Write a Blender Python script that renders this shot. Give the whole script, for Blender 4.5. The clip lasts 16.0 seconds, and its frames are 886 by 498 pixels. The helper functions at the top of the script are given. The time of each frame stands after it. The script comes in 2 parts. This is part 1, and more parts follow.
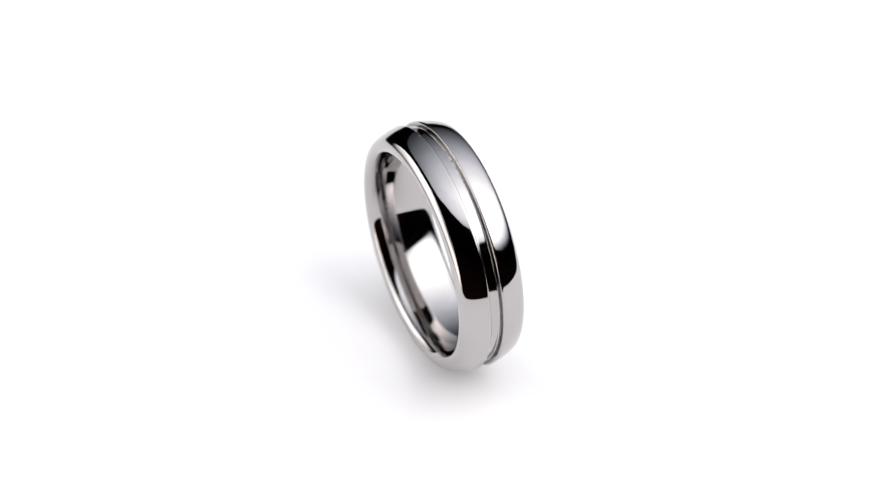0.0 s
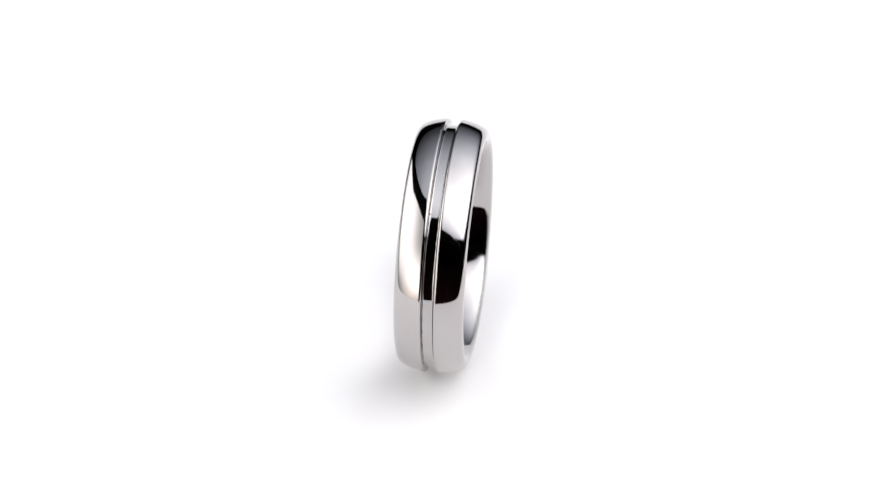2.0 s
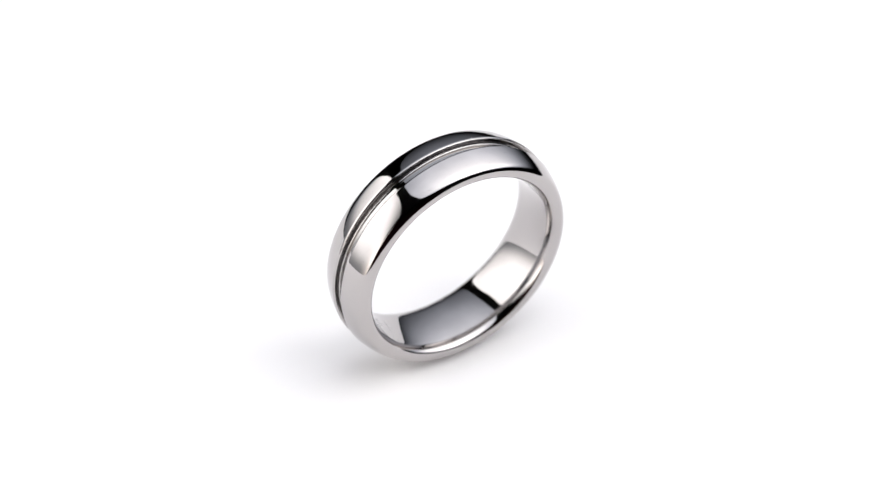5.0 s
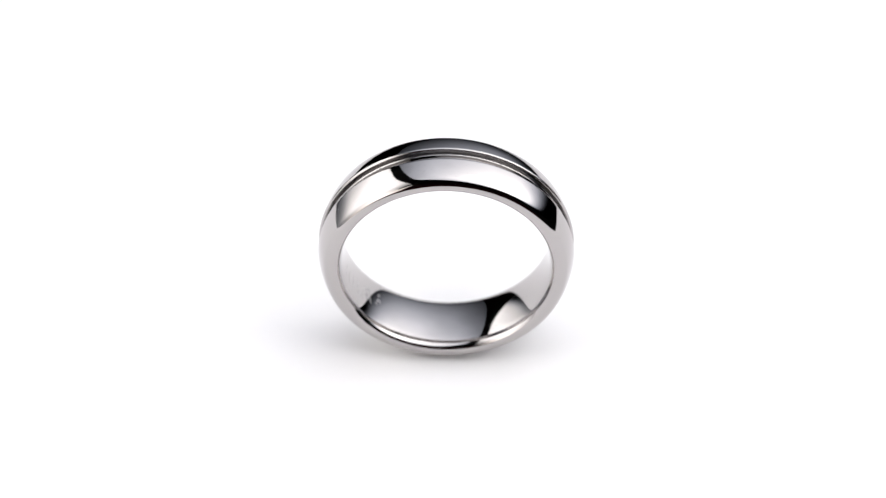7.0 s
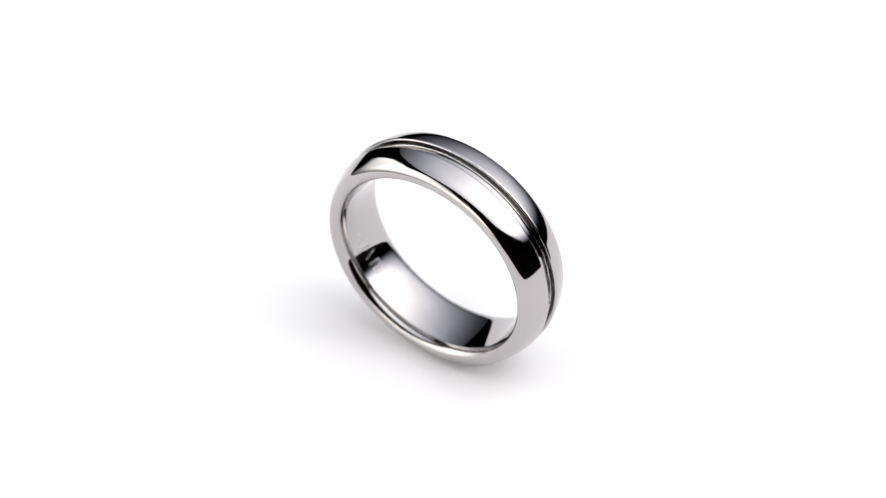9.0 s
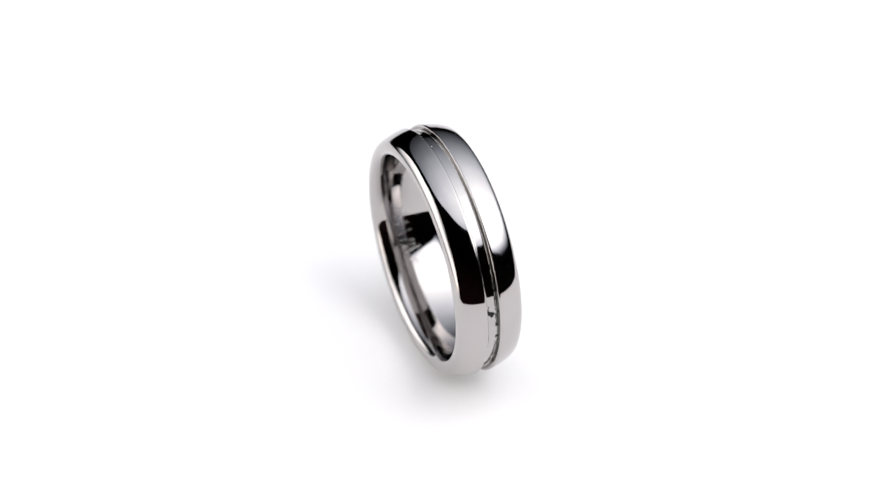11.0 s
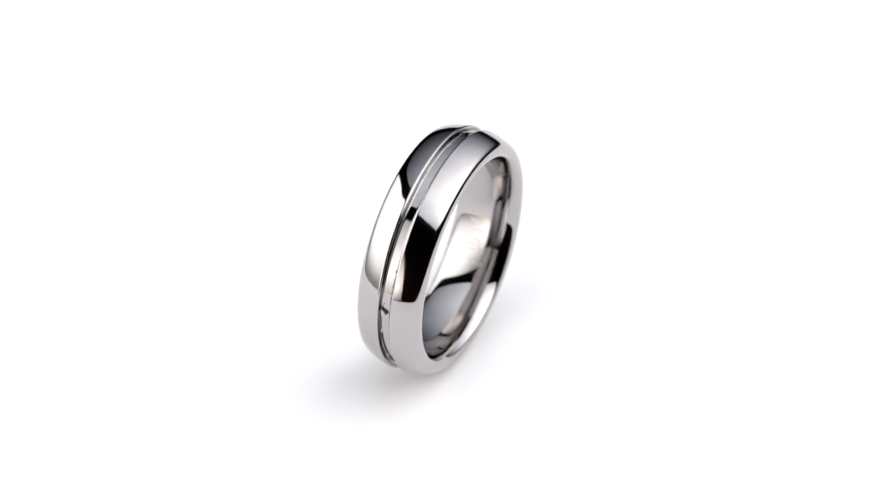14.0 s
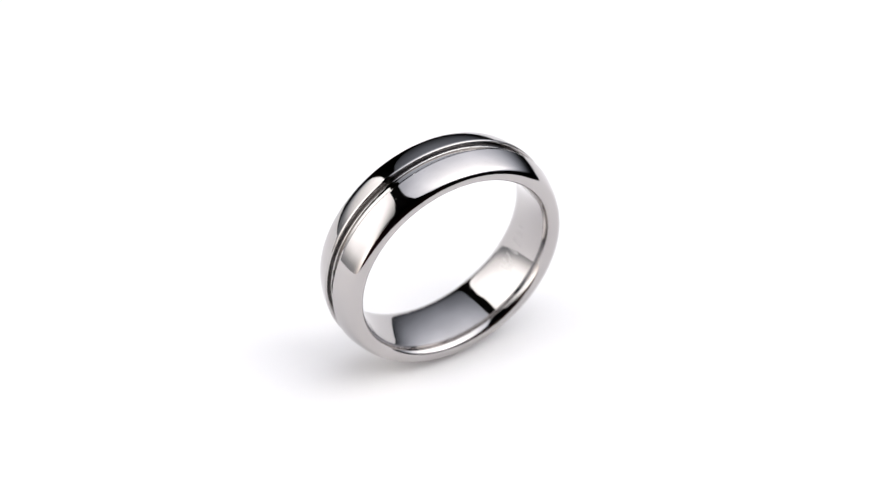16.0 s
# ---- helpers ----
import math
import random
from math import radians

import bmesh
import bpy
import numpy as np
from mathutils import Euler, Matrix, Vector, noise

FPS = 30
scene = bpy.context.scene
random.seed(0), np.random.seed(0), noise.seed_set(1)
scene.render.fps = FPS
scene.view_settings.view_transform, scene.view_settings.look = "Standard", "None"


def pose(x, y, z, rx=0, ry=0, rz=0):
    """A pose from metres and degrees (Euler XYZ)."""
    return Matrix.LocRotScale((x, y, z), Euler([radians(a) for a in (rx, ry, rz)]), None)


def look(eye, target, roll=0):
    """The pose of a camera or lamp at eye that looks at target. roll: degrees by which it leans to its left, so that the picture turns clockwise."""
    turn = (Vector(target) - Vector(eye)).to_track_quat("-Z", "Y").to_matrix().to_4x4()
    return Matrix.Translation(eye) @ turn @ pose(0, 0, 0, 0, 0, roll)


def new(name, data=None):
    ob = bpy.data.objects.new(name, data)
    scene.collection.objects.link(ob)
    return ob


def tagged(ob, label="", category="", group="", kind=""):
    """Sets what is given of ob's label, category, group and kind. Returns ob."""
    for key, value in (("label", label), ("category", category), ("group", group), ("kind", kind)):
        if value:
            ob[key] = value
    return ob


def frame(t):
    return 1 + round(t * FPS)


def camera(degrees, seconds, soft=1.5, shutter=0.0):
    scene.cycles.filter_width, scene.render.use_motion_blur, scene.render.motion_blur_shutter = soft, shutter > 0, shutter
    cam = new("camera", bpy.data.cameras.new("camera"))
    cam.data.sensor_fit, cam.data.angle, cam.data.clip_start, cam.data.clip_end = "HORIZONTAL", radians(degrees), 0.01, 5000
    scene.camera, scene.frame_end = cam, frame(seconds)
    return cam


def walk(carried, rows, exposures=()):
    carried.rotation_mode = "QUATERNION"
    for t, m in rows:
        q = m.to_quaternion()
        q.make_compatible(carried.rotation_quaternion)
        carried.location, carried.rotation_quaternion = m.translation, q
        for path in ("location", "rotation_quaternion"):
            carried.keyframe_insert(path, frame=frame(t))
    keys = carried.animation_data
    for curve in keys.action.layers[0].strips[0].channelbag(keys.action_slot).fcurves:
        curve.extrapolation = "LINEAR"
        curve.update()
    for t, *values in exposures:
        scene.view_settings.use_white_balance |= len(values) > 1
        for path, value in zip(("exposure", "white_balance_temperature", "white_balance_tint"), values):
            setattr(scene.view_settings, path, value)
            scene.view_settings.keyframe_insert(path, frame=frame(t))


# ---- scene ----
MM = 0.001
# ---- camera: stands still above the turntable, long macro lens ----
FOV = 12.0
EYE_DIST, EYE_ELEV = 0.3624, 43.51
TARGET = Vector((-0.03 * MM, 0.0, 10.83 * MM))
cam = camera(FOV, 16.0, soft=1.35)
_e = radians(EYE_ELEV)
EYE = TARGET + EYE_DIST * Vector((0, -math.cos(_e), math.sin(_e)))
cam.data.dof.use_dof = True
cam.data.dof.focus_distance = 0.3553
cam.data.dof.aperture_fstop = 27.0
walk(cam, [(0.0, look(EYE, TARGET)), (16.0, look(EYE, TARGET))], exposures=[(0.0, 0.24), (16.0, 0.24)])

# ---- turning of the table: one turn in about 21.6 s ----
T_EDGE, RATE = 1.519, -16.569      # the ring is seen edge on at T_EDGE; degrees a second
RING_X, RING_Y = 0.045 * MM, 0.25 * MM       # the ring's place on the turntable, at T_EDGE


def turn_at(t):
    return RATE * (t - T_EDGE)


# ---- world: a dark studio, no daylight ----
world = bpy.data.worlds.new("studio_dark")
scene.world = world
world.use_nodes = True
world.node_tree.nodes["Background"].inputs[0].default_value = (0.01, 0.01, 0.01, 1)
world.node_tree.nodes["Background"].inputs[1].default_value = 0.2


# ---- materials ----
def material(name, colour, rough=0.5, metal=0.0):
    m = bpy.data.materials.new(name)
    m.use_nodes = True
    b = m.node_tree.nodes["Principled BSDF"]
    b.inputs["Base Color"].default_value = (*colour, 1)
    b.inputs["Roughness"].default_value = rough
    b.inputs["Metallic"].default_value = metal
    return m


def worn(m, scale, low, high, bump=0.0, tint=0.0):
    """Roughness that changes in patches and in fine streaks, and a faint relief."""
    nt = m.node_tree
    N, Lk = nt.nodes.new, nt.links.new
    b = nt.nodes["Principled BSDF"]
    tc = N("ShaderNodeTexCoord")
    n1 = N("ShaderNodeTexNoise")
    n1.inputs["Scale"].default_value, n1.inputs["Detail"].default_value = scale, 4.0
    Lk(tc.outputs["Object"], n1.inputs["Vector"])
    n2 = N("ShaderNodeTexNoise")
    n2.inputs["Scale"].default_value, n2.inputs["Detail"].default_value = scale * 9, 3.0
    Lk(tc.outputs["Object"], n2.inputs["Vector"])
    mix = N("ShaderNodeMath"); mix.operation = "MULTIPLY"
    Lk(n1.outputs[0], mix.inputs[0]); Lk(n2.outputs[0], mix.inputs[1])
    r = N("ShaderNodeMapRange")
    r.inputs[1].default_value, r.inputs[2].default_value = 0.15, 0.4
    r.inputs[3].default_value, r.inputs[4].default_value = low, high
    Lk(mix.outputs[0], r.inputs[0]); Lk(r.outputs[0], b.inputs["Roughness"])
    if tint:
        base = tuple(b.inputs["Base Color"].default_value)
        c = N("ShaderNodeMix"); c.data_type = "RGBA"
        c.inputs[6].default_value = base
        c.inputs[7].default_value = (*[v * (1 - tint) for v in base[:3]], 1)
        Lk(n1.outputs[0], c.inputs[0]); Lk(c.outputs[2], b.inputs["Base Color"])
    if bump:
        bp = N("ShaderNodeBump")
        bp.inputs["Strength"].default_value, bp.inputs["Distance"].default_value = 0.2, bump
        Lk(n1.outputs[0], bp.inputs["Height"]); Lk(bp.outputs[0], b.inputs["Normal"])
    return m


STEEL = worn(material("polished_steel", (0.480, 0.458, 0.454), 0.045, 1.0), 170.0, 0.03, 0.075, 0.000003, 0.09)
GROOVE = worn(material("groove_steel", (0.46, 0.445, 0.44), 0.05, 1.0), 900.0, 0.03, 0.08, 0.000001, 0.1)
# same steel with the groove's shade and dark reflections put into its colour
SHADED_WALL_STEEL = worn(material("shaded_groove_wall_steel", (0.22, 0.205, 0.20), 0.08, 1.0), 1400.0, 0.06, 0.12, 0.000002, 0.4)
SATIN = worn(material("etched_steel", (0.47, 0.45, 0.445), 0.25, 1.0), 2000.0, 0.2, 0.36)
DIRT = worn(material("black_dirt", (0.012, 0.011, 0.010), 0.8), 3000.0, 0.7, 0.95)
DUST = worn(material("pale_dust", (0.75, 0.74, 0.72), 0.9), 3000.0, 0.8, 0.95)
WHITE = worn(material("white_acrylic", (0.888, 0.876, 0.882), 0.6), 60.0, 0.55, 0.65, 0.0, 0.015)
BLACK = worn(material("black_cloth", (0.025, 0.023, 0.023), 0.9), 80.0, 0.8, 0.95, 0.0, 0.3)
# unseen south wall's red, added to tint the metal's dark reflections
MAROON = worn(material("maroon_wall_tint", (0.20, 0.06, 0.06), 0.9), 6.0, 0.8, 0.95, 0.0, 0.5)
PAINT = worn(material("dark_wall_paint", (0.08, 0.075, 0.075), 0.8), 4.0, 0.7, 0.9, 0.0, 0.2)


# ---- helpers for meshes ----
def part(name, bm, mat, parent=None, label="", smooth=True):
    me = bpy.data.meshes.new(name)
    bm.to_mesh(me)
    bm.free()
    me.materials.append(mat)
    for p in me.polygons:
        p.use_smooth = smooth
    ob = new(name, me)
    ob.parent = parent
    if label:
        tagged(ob, label)
    return ob


def spline(pts, n):
    """Natural cubic curve through the points, n steps for each span: its bend changes without a jump."""
    P = np.array([tuple(p) for p in pts], float)
    h = np.linalg.norm(np.diff(P, axis=0), axis=1) ** 0.5
    m = len(P)
    A, rhs = np.eye(m), np.zeros_like(P)
    for i in range(1, m - 1):
        A[i, i - 1:i + 2] = h[i - 1], 2 * (h[i - 1] + h[i]), h[i]
        rhs[i] = 6 * ((P[i + 1] - P[i]) / h[i] - (P[i] - P[i - 1]) / h[i - 1])
    M = np.linalg.solve(A, rhs)
    out = []
    for i in range(m - 1):
        for k in range(n):
            a, b = h[i] * (1 - k / n), h[i] * k / n
            out.append((M[i] * a ** 3 + M[i + 1] * b ** 3) / (6 * h[i]) + (P[i] / h[i] - M[i] * h[i] / 6) * a + (P[i + 1] / h[i] - M[i + 1] * h[i] / 6) * b)
    out.append(P[-1])
    return out


def revolve(profile, seg, centre_z, closed=False):
    """Profile of (w, r) turned round the x axis, lifted by centre_z."""
    bm = bmesh.new()
    rings = []
    for k in range(seg):
        a = 2 * math.pi * k / seg
        rings.append([bm.verts.new((w, r * math.cos(a), centre_z + r * math.sin(a))) for w, r in profile])
    n = len(profile)
    for k in range(seg):
        A, B = rings[k], rings[(k + 1) % seg]
        for j in range(n if closed else n - 1):
            j2 = (j + 1) % n
            bm.faces.new((A[j], A[j2], B[j2], B[j]))
    bmesh.ops.recalc_face_normals(bm, faces=bm.faces)
    return bm


def box(bm, x0, x1, y0, y1, z0, z1):
    v = [bm.verts.new((x, y, z)) for z in (z0, z1) for y in (y0, y1) for x in (x0, x1)]
    for f in ((0, 2, 3, 1), (4, 5, 7, 6), (0, 1, 5, 4), (2, 6, 7, 3), (0, 4, 6, 2), (1, 3, 7, 5)):
        bm.faces.new([v[i] for i in f])


# ---- the turntable ----
turntable = tagged(new("turntable"), "round white acrylic turntable, clean and evenly lit", "turntable")
R_TABLE = 86 * MM
prof = [(0.0, 0.0), (R_TABLE - 1 * MM, 0.0), (R_TABLE - 0.3 * MM, -0.3 * MM), (R_TABLE, -1 * MM), (R_TABLE, -8 * MM), (30 * MM, -8 * MM), (0.0, -8 * MM)]
bm = bmesh.new()
SEG = 128
prev = None
for k in range(SEG + 1):
    a = 2 * math.pi * k / SEG
    row = [bm.verts.new((r * math.cos(a), r * math.sin(a), z)) for r, z in prof]
    if prev:
        for j in range(len(prof) - 1):
            bm.faces.new((prev[j], row[j], row[j + 1], prev[j + 1]))
    prev = row
bmesh.ops.remove_doubles(bm, verts=bm.verts, dist=1e-6)
bmesh.ops.recalc_face_normals(bm, faces=bm.faces)
part("plate", bm, WHITE, turntable, smooth=False)
bm = bmesh.new()
bmesh.ops.create_cone(bm, cap_ends=True, segments=64, radius1=45 * MM, radius2=32 * MM, depth=112 * MM, matrix=Matrix.Translation((0, 0, -64 * MM)))
part("pedestal", bm, BLACK, turntable, "black pedestal", smooth=False)

# ---- the ring ----
R_OUT = 11.0 * MM
ring = tagged(new("finger_ring"), "polished steel wedding band with a centre groove", "ring")
lip = [(0.50, 10.80), (0.513, 10.865), (0.55, 10.928), (0.615, 10.964), (0.68, 10.975), (0.75, 10.968)]
dome = [(0.75, 10.968), (0.98, 10.923), (1.4, 10.826), (1.9, 10.672), (2.3, 10.508), (2.585, 10.335), (2.78, 10.09), (2.865, 9.80),
        (2.85, 9.51), (2.745, 9.28), (2.545, 9.125), (2.25, 8.998), (1.8, 8.894), (1.2, 8.808), (0.6, 8.757), (0.0, 8.74), (-0.6, 8.757), (-1.2, 8.808)]
right = spline(lip, 4)[:-1] + spline(dome, 8)[:-16]
WIDE = 1.035 * MM
prof = [(w * WIDE, r * MM) for w, r in right] + [(-w * WIDE, r * MM) for w, r in reversed(right[:-1])]
band = part("band", revolve(prof, 360, R_OUT), STEEL, ring)
gp = [(w * WIDE, r * MM) for w, r in spline([(0.455, 10.58), (0.445, 10.52), (0.415, 10.465), (0.365, 10.437), (0.29, 10.43), (0.0, 10.43)], 4)]
gp += [(-w, r) for w, r in reversed(gp[:-1])]
part("groove_floor", revolve(gp, 360, R_OUT), GROOVE, ring, "narrow recessed channel round the band")
for side in (1, -1):
    wall = [(side * w * WIDE, r * MM) for w, r in ((0.50, 10.80), (0.485, 10.73), (0.468, 10.66), (0.455, 10.58))]
    part("groove_wall", revolve(wall, 360, R_OUT), SHADED_WALL_STEEL, ring, "machined side of the channel, its colour darkened for shade")


def on_ring(phi, w, r):
    """Point on the ring from the angle round it, the place across it and the radius (degrees, mm)."""
    a = radians(phi)
    return Vector((w * MM, r * MM * math.cos(a), R_OUT + r * MM * math.sin(a)))


def patch(bm, phi, w, r, long, wide, lift, rnd, n=9, slant=0.0):
    """A thin uneven flake lying on the ring's surface: long round the ring, wide across it (mm)."""
    top, low = [], []
    for k in range(n):
        a = 2 * math.pi * k / n
        f = rnd.uniform(0.75, 1.1)
        u, v = math.cos(a) * long / 2 * f, math.sin(a) * wide / 2 * f
        p, q = phi + math.degrees((u + slant * v) / r), w + v
        top.append(bm.verts.new(on_ring(p, q, r + lift)))
        low.append(bm.verts.new(on_ring(p, q, r - 0.01)))
    bm.faces.new(top)
    for k in range(n):
        bm.faces.new((top[k], low[k], low[(k + 1) % n], top[(k + 1) % n]))


rnd = random.Random(4)
bm = bmesh.new()
for phi, w, long, wide, slant in ((9.9, 0.37, 0.34, 0.16, 0.2), (9.3, 0.27, 0.40, 0.22, 0.5), (8.7, 0.12, 0.36, 0.26, 0.4), (8.3, -0.02, 0.42, 0.26, 0.3),
                                  (8.5, -0.17, 0.22, 0.14, 0.0), (7.5, 0.08, 0.34, 0.18, 0.6), (11.2, 0.30, 0.16, 0.08, 0.0), (12.6, 0.26, 0.1, 0.08, 0.0)):
    patch(bm, phi, w, 10.43, long * 1.2, wide * 1.2, 0.03, rnd, 11, slant)
part("dirt_mark", bm, DIRT, ring, "black fleck of dirt in the groove", smooth=False)
bm = bmesh.new()
for k in range(110):                      # grime along the two walls of the groove
    patch(bm, rnd.uniform(-44, 34), -0.375 + rnd.uniform(-0.05, 0.06), 10.45, rnd.uniform(0.05, 0.3), rnd.uniform(0.03, 0.1), 0.02, rnd, 7)
for k in range(30):
    patch(bm, rnd.uniform(-42, 3), 0.39 + rnd.uniform(-0.05, 0.03), 10.45, rnd.uniform(0.3, 1.1), rnd.uniform(0.04, 0.11), 0.02, rnd, 7)
for k in range(14):
    patch(bm, rnd.uniform(60, 330), rnd.choice((-1, 1)) * 0.40, 10.45, rnd.uniform(0.08, 0.2), rnd.uniform(0.03, 0.06), 0.015, rnd, 6)
for k in range(14):
    patch(bm, rnd.uniform(172, 232), -0.40 + rnd.uniform(-0.03, 0.03), 10.45, rnd.uniform(0.06, 0.25), rnd.uniform(0.02, 0.035), 0.015, rnd, 7)
patch(bm, 125.7, 0.53, 10.86, 0.2, 0.06, 0.03, rnd, 6)
tagged(part("grime", bm, DIRT, ring, "dark grime along the groove", smooth=False), kind="stuff")
bm = bmesh.new()
for k in range(46):                       # scratched metal at the foot of one wall
    patch(bm, rnd.uniform(170, 235), -0.33 + rnd.uniform(-0.07, 0.05), 10.43, rnd.uniform(0.1, 0.5), rnd.uniform(0.02, 0.06), 0.012, rnd, 7)
tagged(part("scuff", bm, SATIN, ring, "pale scratched edge in the groove", smooth=False), kind="stuff")
for phi, w, r in ((74.2, -0.72, 10.975), (61.0, -1.6, 10.77), (101.8, 0.25, 10.43), (100.5, 0.35, 10.44)):
    bm = bmesh.new()
    patch(bm, phi, w, r, 0.09, 0.07, 0.02, rnd, 7)
    part("dust_speck", bm, DUST, ring, "pale speck of dust", smooth=False)
# worn engraving inside the band, too faint to read: plain strokes
for phi, lean, w0, w1 in ((-166, 0.0, 0.2, 1.2), (-161, 0.2, 0.1, 1.2), (-156, -0.1, 0.0, 1.2), (-150, 0.3, -0.2, 1.1), (-146, -0.35, -0.2, 1.1),
                          (-142, 0.1, -0.3, 1.0), (-138.5, 0.4, -0.6, 0.9), (-134.5, -0.4, -0.8, 0.6), (-131, 0.2, -0.9, 0.2)):
    bm = bmesh.new()
    rows = []
    for i in range(7):
        w = w0 + (w1 - w0) * i / 6
        p = phi + lean * (w - 0.9) * 3.5
        rr = 8.74 + 0.047 * w * w - 0.008
        rows.append([bm.verts.new(on_ring(p + d, w, rr + up)) for d, up in ((-0.7, 0), (0.7, 0), (-0.85, 0.03), (0.85, 0.03))])
    for A, B in zip(rows, rows[1:]):
        bm.faces.new((A[0], A[1], B[1], B[0]))
        bm.faces.new((A[0], B[0], B[2], A[2]))
        bm.faces.new((A[1], A[3], B[3], B[1]))
    part("engraved_stroke", bm, SATIN, ring, smooth=False)

# ---- light panels round the turntable (seen in the metal) ----
def aim(az, el, d):
    """Point d metres from the ring's middle; az from the camera's side towards the right."""
    a, e = radians(az), radians(el)
    return Vector((math.sin(a) * math.cos(e), -math.cos(a) * math.cos(e), math.sin(e))) * d + Vector((0, 0, 0.011))


def rod(bm, p, q, r, n=10):
    d = (q - p).normalized()
    u = d.orthogonal().normalized()
    v = d.cross(u)
    A, B = [], []
    for k in range(n):
        o = (u * math.cos(2 * math.pi * k / n) + v * math.sin(2 * math.pi * k / n)) * r
        A.append(bm.verts.new(p + o))
        B.append(bm.verts.new(q + o))
    for k in range(n):
        bm.faces.new((A[k], A[(k + 1) % n], B[(k + 1) % n], B[k]))
    bm.faces.new(A[::-1])
    bm.faces.new(B)


def glow(name, spot, along, across, fall, peak, rim, colour, fades=(), glow_spots=()):
    """Diffusion cloth: brightest where the lamp behind it stands, fading along two directions of the sheet."""
    m = bpy.data.materials.new(name)
    m.use_nodes = True
    nt = m.node_tree
    nt.nodes.clear()
    N, Lk = nt.nodes.new, nt.links.new
    tc = N("ShaderNodeTexCoord")
    q = N("ShaderNodeVectorMath"); q.operation = "SUBTRACT"
    q.inputs[1].default_value = spot
    Lk(tc.outputs["Object"], q.inputs[0])
    total = None
    for axis in (along, across):
        d = N("ShaderNodeVectorMath"); d.operation = "DOT_PRODUCT"
        d.inputs[1].default_value = axis
        Lk(q.outputs["Vector"], d.inputs[0])
        p = N("ShaderNodeMath"); p.operation = "MULTIPLY"
        Lk(d.outputs["Value"], p.inputs[0]); Lk(d.outputs["Value"], p.inputs[1])
        t = N("ShaderNodeMath"); t.operation = "ADD"
        t.inputs[1].default_value = 1.0
        if total:
            Lk(total.outputs[0], t.inputs[1])
        Lk(p.outputs[0], t.inputs[0])
        total = t
    e = N("ShaderNodeMath"); e.operation = "POWER"
    e.inputs[1].default_value = -fall
    Lk(total.outputs[0], e.inputs[0])
    k = N("ShaderNodeMath"); k.operation = "MULTIPLY_ADD"
    k.inputs[1].default_value, k.inputs[2].default_value = peak - rim, rim
    Lk(e.outputs[0], k.inputs[0])
    cloth = N("ShaderNodeTexNoise")           # folds and unevenness of the cloth
    cloth.inputs["Scale"].default_value = 9.0
    cloth.inputs["Detail"].default_value = 3.0
    Lk(tc.outputs["Object"], cloth.inputs["Vector"])
    rng = N("ShaderNodeMapRange")
    rng.inputs[1].default_value, rng.inputs[2].default_value = 0.3, 0.7
    rng.inputs[3].default_value, rng.inputs[4].default_value = 0.92, 1.08
    Lk(cloth.outputs[0], rng.inputs[0])
    w = N("ShaderNodeMath"); w.operation = "MULTIPLY"
    Lk(k.outputs[0], w.inputs[0]); Lk(rng.outputs[0], w.inputs[1])
    warm = e
    for way, start, width, least in fades:           # the light dies away towards an edge of the sheet
        d = N("ShaderNodeVectorMath"); d.operation = "DOT_PRODUCT"
        d.inputs[1].default_value = way
        Lk(tc.outputs["Object"], d.inputs[0])
        f = N("ShaderNodeMapRange"); f.interpolation_type = "SMOOTHSTEP"
        f.inputs[1].default_value, f.inputs[2].default_value = start, start + width
        f.inputs[3].default_value = least
        Lk(d.outputs["Value"], f.inputs[0])
        x = N("ShaderNodeMath"); x.operation = "MULTIPLY"
        Lk(w.outputs[0], x.inputs[0]); Lk(f.outputs[0], x.inputs[1])
        w = x
        if least == 0.0:                      # and turns bluer there
            x = N("ShaderNodeMath"); x.operation = "MULTIPLY"
            Lk(warm.outputs[0], x.inputs[0]); Lk(f.outputs[0], x.inputs[1])
            warm = x
    em = N("ShaderNodeEmission")
    near, far = colour
    hue = N("ShaderNodeMix"); hue.data_type = "RGBA"
    hue.inputs[6].default_value, hue.inputs[7].default_value = (*far, 1), (*near, 1)
    amount = N("ShaderNodeMath"); amount.operation = "MULTIPLY"; amount.use_clamp = True
    amount.inputs[1].default_value = 2.4
    Lk(warm.outputs[0], amount.inputs[0]); Lk(amount.outputs[0], hue.inputs[0])
    Lk(hue.outputs[2], em.inputs[0])
    Lk(w.outputs[0], em.inputs[1])
    total = em
    for place, reach, power, tone in glow_spots:   # round spots of extra glow added to the cloth, one of them warm
        dist = N("ShaderNodeVectorMath"); dist.operation = "DISTANCE"
        dist.inputs[1].default_value = place
        Lk(tc.outputs["Object"], dist.inputs[0])
        f = N("ShaderNodeMapRange"); f.interpolation_type = "SMOOTHSTEP"
        f.inputs[1].default_value, f.inputs[2].default_value = 0.0, reach
        f.inputs[3].default_value, f.inputs[4].default_value = power, 0.0
        Lk(dist.outputs["Value"], f.inputs[0])
        em = N("ShaderNodeEmission")
        em.inputs[0].default_value = (*tone, 1)
        Lk(f.outputs[0], em.inputs[1])
        both = N("ShaderNodeAddShader")
        Lk(total.outputs[0], both.inputs[0]); Lk(em.outputs[0], both.inputs[1])
        total = both
    o = N("ShaderNodeOutputMaterial")
    Lk(total.outputs[0], o.inputs[0])
    return m


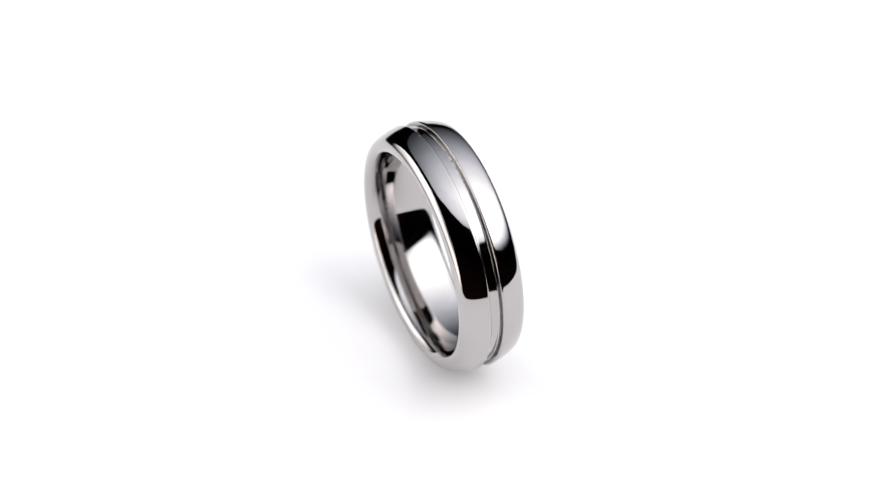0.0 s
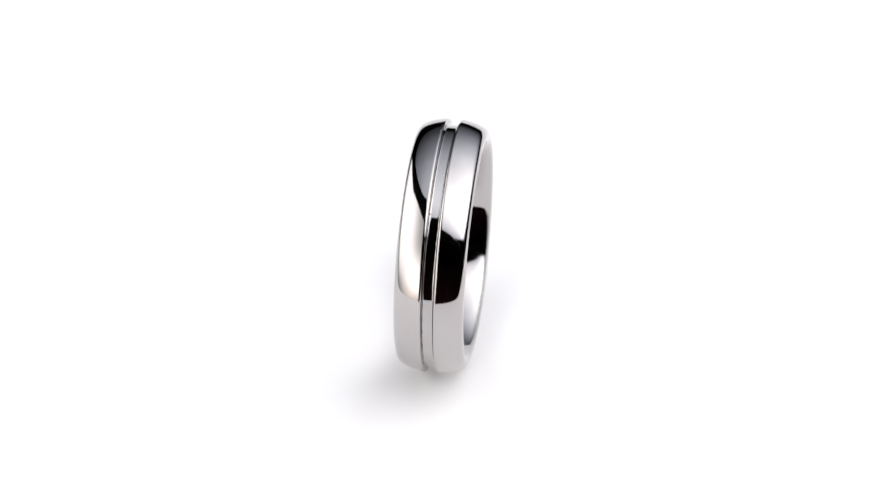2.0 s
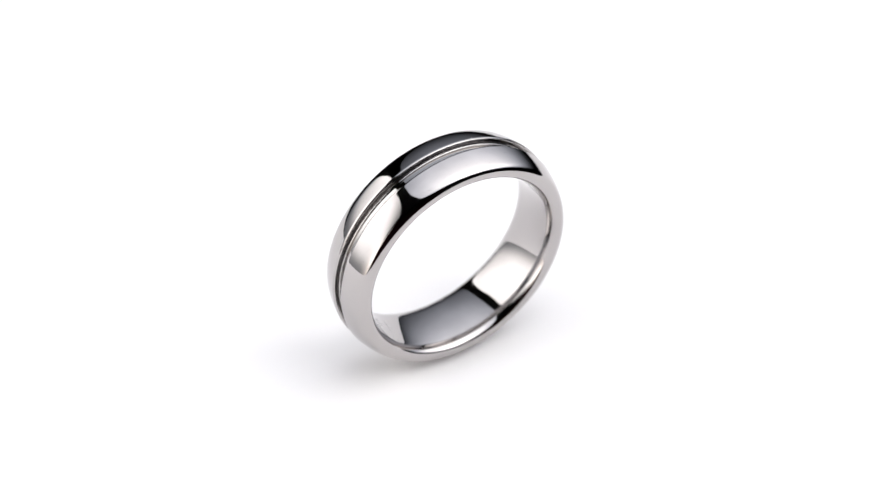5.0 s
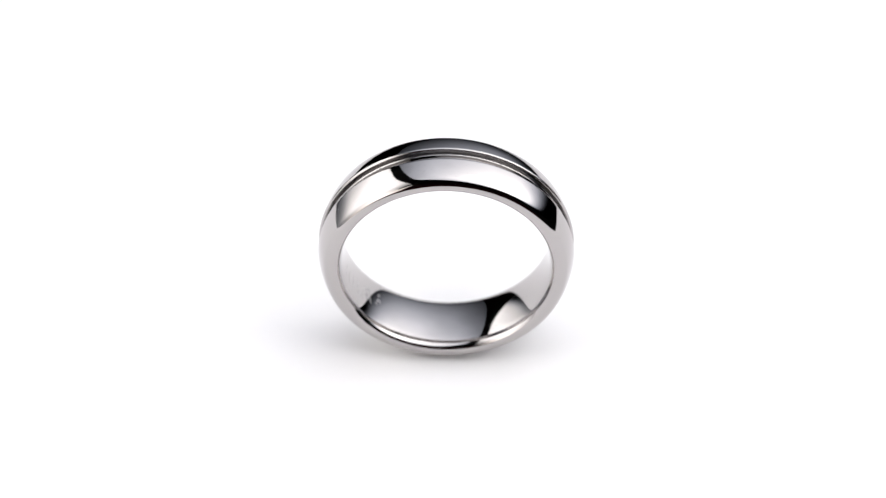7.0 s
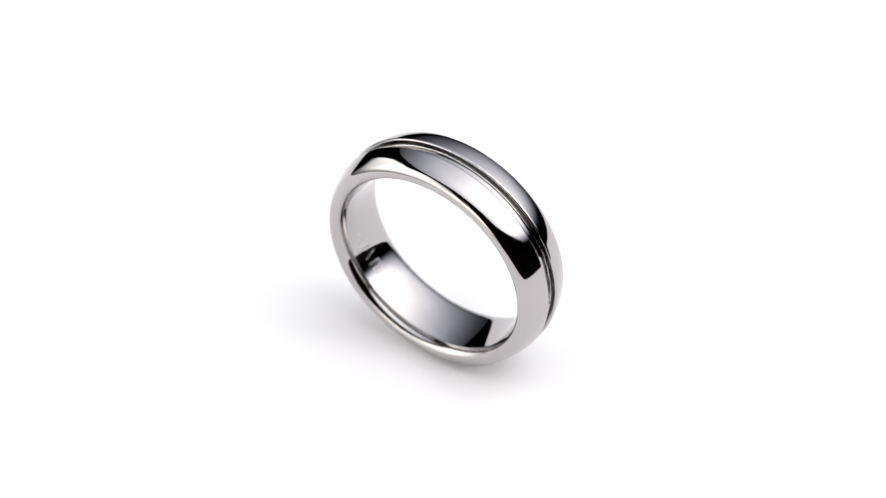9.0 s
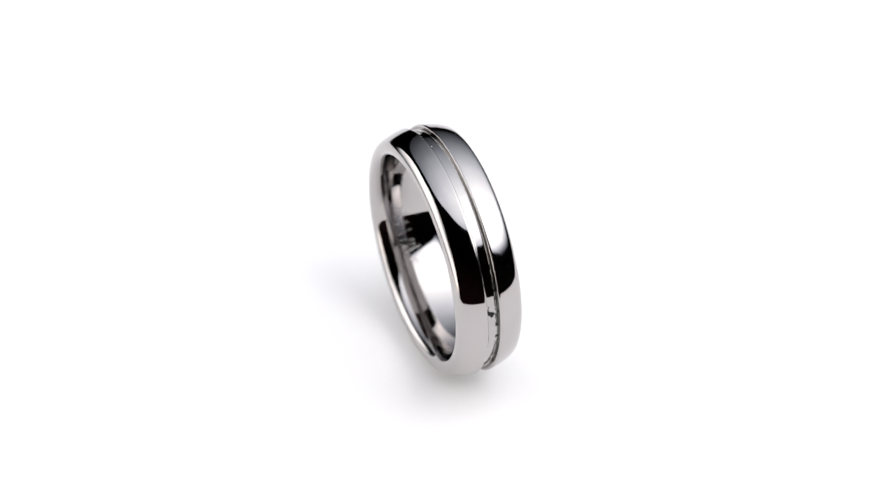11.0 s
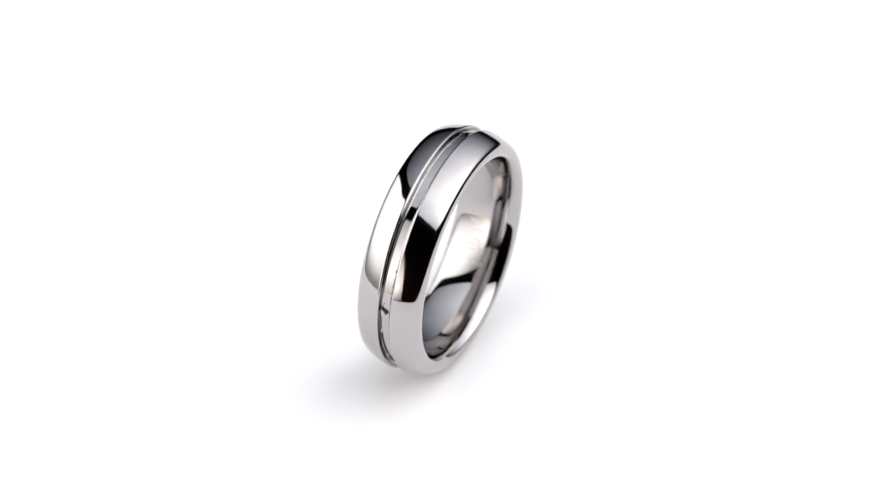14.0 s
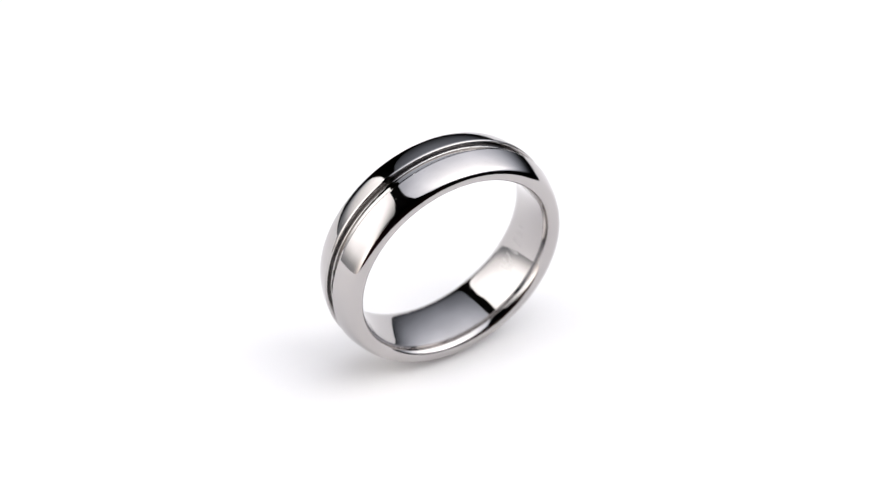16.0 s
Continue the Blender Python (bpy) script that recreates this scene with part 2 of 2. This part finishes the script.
def light_panel(label, facing, dist, outline, curves, lamp, fade, hung=False, glow_spots=(), dark_strip=()):
    """A diffusion sheet cut to an outline and stretched in a thin frame, dist from the ring, with a black cover behind its lamp."""
    thing = tagged(new("light_panel"), label, "light panel", "light panels round the turntable")
    mid = Vector((0, 0, 0.011))
    n = aim(*facing, 1.0) - mid

    def on_sheet(az, el):
        d = aim(az, el, 1.0) - mid
        return mid + d * (dist / d.dot(n))
    edge = []
    corners = [on_sheet(*o) for o in outline]
    for chain in curves:
        pts = [corners[k] for k in chain]
        edge += [Vector(p) for p in spline(pts, 5 if len(pts) > 2 else 1)[:-1]]
    c = sum(edge, Vector()) / len(edge)
    fades = []
    for p, q, width, least in fade:
        p, q = on_sheet(*p), on_sheet(*q)
        way = n.cross(q - p).normalized()
        if way.dot(c - p) < 0:
            way = -way
        fades.append((way, way.dot(p), width, least))
    mat = glow("cloth_glow", *lamp, fades, [(on_sheet(*at), *rest) for at, *rest in glow_spots])
    bm = bmesh.new()
    bm.faces.new([bm.verts.new(p) for p in edge])
    bmesh.ops.triangulate(bm, faces=bm.faces)
    part("diffuser", bm, mat, thing, "glowing white diffusion cloth", smooth=False)
    bm = bmesh.new()
    front = [bm.verts.new(p + n * 0.004 + (p - c).normalized() * 0.002) for p in edge]
    back = [bm.verts.new(p + n * 0.05 - (p - c) * 0.15) for p in edge]
    for k in range(len(edge)):
        j = (k + 1) % len(edge)
        bm.faces.new((front[k], front[j], back[j], back[k]))
    bm.faces.new(back)
    part("cover", bm, BLACK, thing, "black cloth cover", smooth=False)
    bm = bmesh.new()
    for k in range(len(edge)):
        rod(bm, edge[k], edge[(k + 1) % len(edge)], 0.0012, 8)
    part("frame", bm, BLACK, thing, "thin black wire frame")
    if dark_strip:                                 # a dark strip added for the dark streak in the metal, tapering from the rim
        p, q = on_sheet(*dark_strip[0]), on_sheet(*dark_strip[1])
        side = n.cross(q - p).normalized()
        bm = bmesh.new()
        loops = [[bm.verts.new(m + side * s * half - n * up) for s, up in ((-1, 0.001), (1, 0.001), (1, 0.003), (-1, 0.003))]
                 for m, half in ((p, dark_strip[2]), (p.lerp(q, 0.5), dark_strip[2] * 0.8), (q, dark_strip[3]))]
        for A, B in zip(loops, loops[1:]):
            for k in range(4):
                bm.faces.new((A[k], A[(k + 1) % 4], B[(k + 1) % 4], B[k]))
        bm.faces.new(loops[0]); bm.faces.new(loops[-1])
        bmesh.ops.recalc_face_normals(bm, faces=bm.faces)
        part("dark_strip", bm, BLACK, thing, "dark strip across the cloth", smooth=False)
    back_c = c + n * 0.05
    bm = bmesh.new()
    if hung:
        rod(bm, back_c, Vector((back_c.x, back_c.y, 1.6)), 0.008, 16)
        part("drop_rod", bm, BLACK, thing, "black rod to the ceiling")
    else:
        post = back_c + Vector((n.x, n.y, 0)).normalized() * 0.25
        rod(bm, back_c, post, 0.008, 16)
        part("arm", bm, BLACK, thing)
        bm = bmesh.new()
        rod(bm, Vector((post.x, post.y, post.z + 0.03)), Vector((post.x, post.y, -0.112)), 0.01, 16)
        part("post", bm, BLACK, thing)
        bm = bmesh.new()
        bmesh.ops.create_cone(bm, cap_ends=True, segments=32, radius1=0.09, radius2=0.085, depth=0.012, matrix=Matrix.Translation((post.x, post.y, -0.114)))
        part("base", bm, BLACK, thing, smooth=False)
    return thing


light_panel("leaning light panel of white diffusion cloth with a dark frame", (-80, 30), 0.2,
            [(-142, 5), (-140, 14), (-134.5, 29), (-129.5, 36), (-123, 42), (-114, 46.5), (-97, 54), (-76, 57.5), (-58, 55.5), (-43, 50), (-33, 43),
             (-26.5, 34), (-23, 20), (-21.5, 6), (-21.5, -9), (-143, -5)],
            [(0, 1, 2, 3, 4, 5, 6, 7, 8, 9, 10, 11, 12, 13, 14), (14, 15), (15, 0)],
            ((-0.254, 1.505, 0.4305), (-0.01, 0.175, 0.036), (1.563, -0.429, 2.537), 4.69, 2.55, 0.03, ((1.0, 0.988, 0.98), (0.82, 0.88, 1.0))),
            [((-143, 2), (-95, -38), 0.14, 0.0), ((-44, 49), (-17, -9), 0.07, 0.35), ((-110, -6), (-45, -6), 0.08, 0.5)],
            # the second is extra glow added to even the ring's shadows
            glow_spots=[((-31, 4), 0.20, 1.5, (1.0, 0.89, 0.79)), ((-88, 30), 0.17, 0.8, (1.0, 0.98, 0.96))], dark_strip=((-34.5, 46), (-31, 22), 0.017, 0.005))
light_panel("large light panel of white cloth hung over the turntable", (140, 55), 0.2,
            [(-150, 22), (-141.5, 32.5), (-134, 42), (-127, 48.5), (-119, 54), (-109, 59), (-95, 63.3), (-77, 66.5), (-58, 68.5), (-40, 69.3), (-22, 67.5), (-6, 64.2),
             (7, 60), (18, 54.5), (27.5, 48.5), (34.5, 42.5), (40.5, 36.5), (48.5, 27.5), (58, 17.5), (68, 7.5), (90, 0), (118, -5), (140, -7), (165, -5), (-175, 0), (-167, 5), (-158, 13.5)],
            [tuple(range(27)) + (0,)],
            ((0.5273, -0.032, 0.046), (-0.87, -0.034, 0.41), (0.505, -2.10, 0.90), 4.9, 6.3, 0.017, ((1.0, 0.985, 0.972), (0.80, 0.86, 1.0))),
            [((40, 39), (90, -7), 0.035, 0.0), ((95, 8), (125, -3), 0.24, 0.0), ((160, -6), (-160, -3), 0.12, 0.5)], hung=True)

# ---- the room ----
bm = bmesh.new(); box(bm, -.7, .7, -.7, .7, -0.16, -0.12)
tagged(part("table", bm, BLACK, smooth=False), "black cloth covered table", "table", kind="structure")
bm = bmesh.new(); box(bm, -1.5, 1.5, -1.5, 1.5, -0.8, -0.75)
tagged(part("floor", bm, BLACK, smooth=False), "dark studio floor", "floor", kind="structure")
for name, x0, x1, y0, y1 in (("wall_north", -1.6, 1.6, 1.5, 1.6), ("wall_south", -1.6, 1.6, -1.6, -1.5),
                             ("wall_east", 1.5, 1.6, -1.5, 1.5), ("wall_west", -1.6, -1.5, -1.5, 1.5)):
    bm = bmesh.new(); box(bm, x0, x1, y0, y1, -0.8, 1.6)
    tagged(part(name, bm, MAROON if name == "wall_south" else PAINT, smooth=False),
           "unseen dark maroon wall" if name == "wall_south" else "dark painted studio wall", "wall", kind="structure")
bm = bmesh.new(); box(bm, -1.6, 1.6, -1.6, 1.6, 1.6, 1.7)
tagged(part("ceiling", bm, PAINT, smooth=False), "dark painted studio ceiling", "ceiling", kind="structure")


def motions():
    for ob, x, y in ((turntable, 0.0, 0.0), (ring, RING_X, RING_Y)):
        rows = []
        for i in range(33):
            t = i * 0.5
            rows.append((t, pose(0, 0, 0, 0, 0, turn_at(t)) @ pose(x, y, 0)))
        walk(ob, rows)


motions()
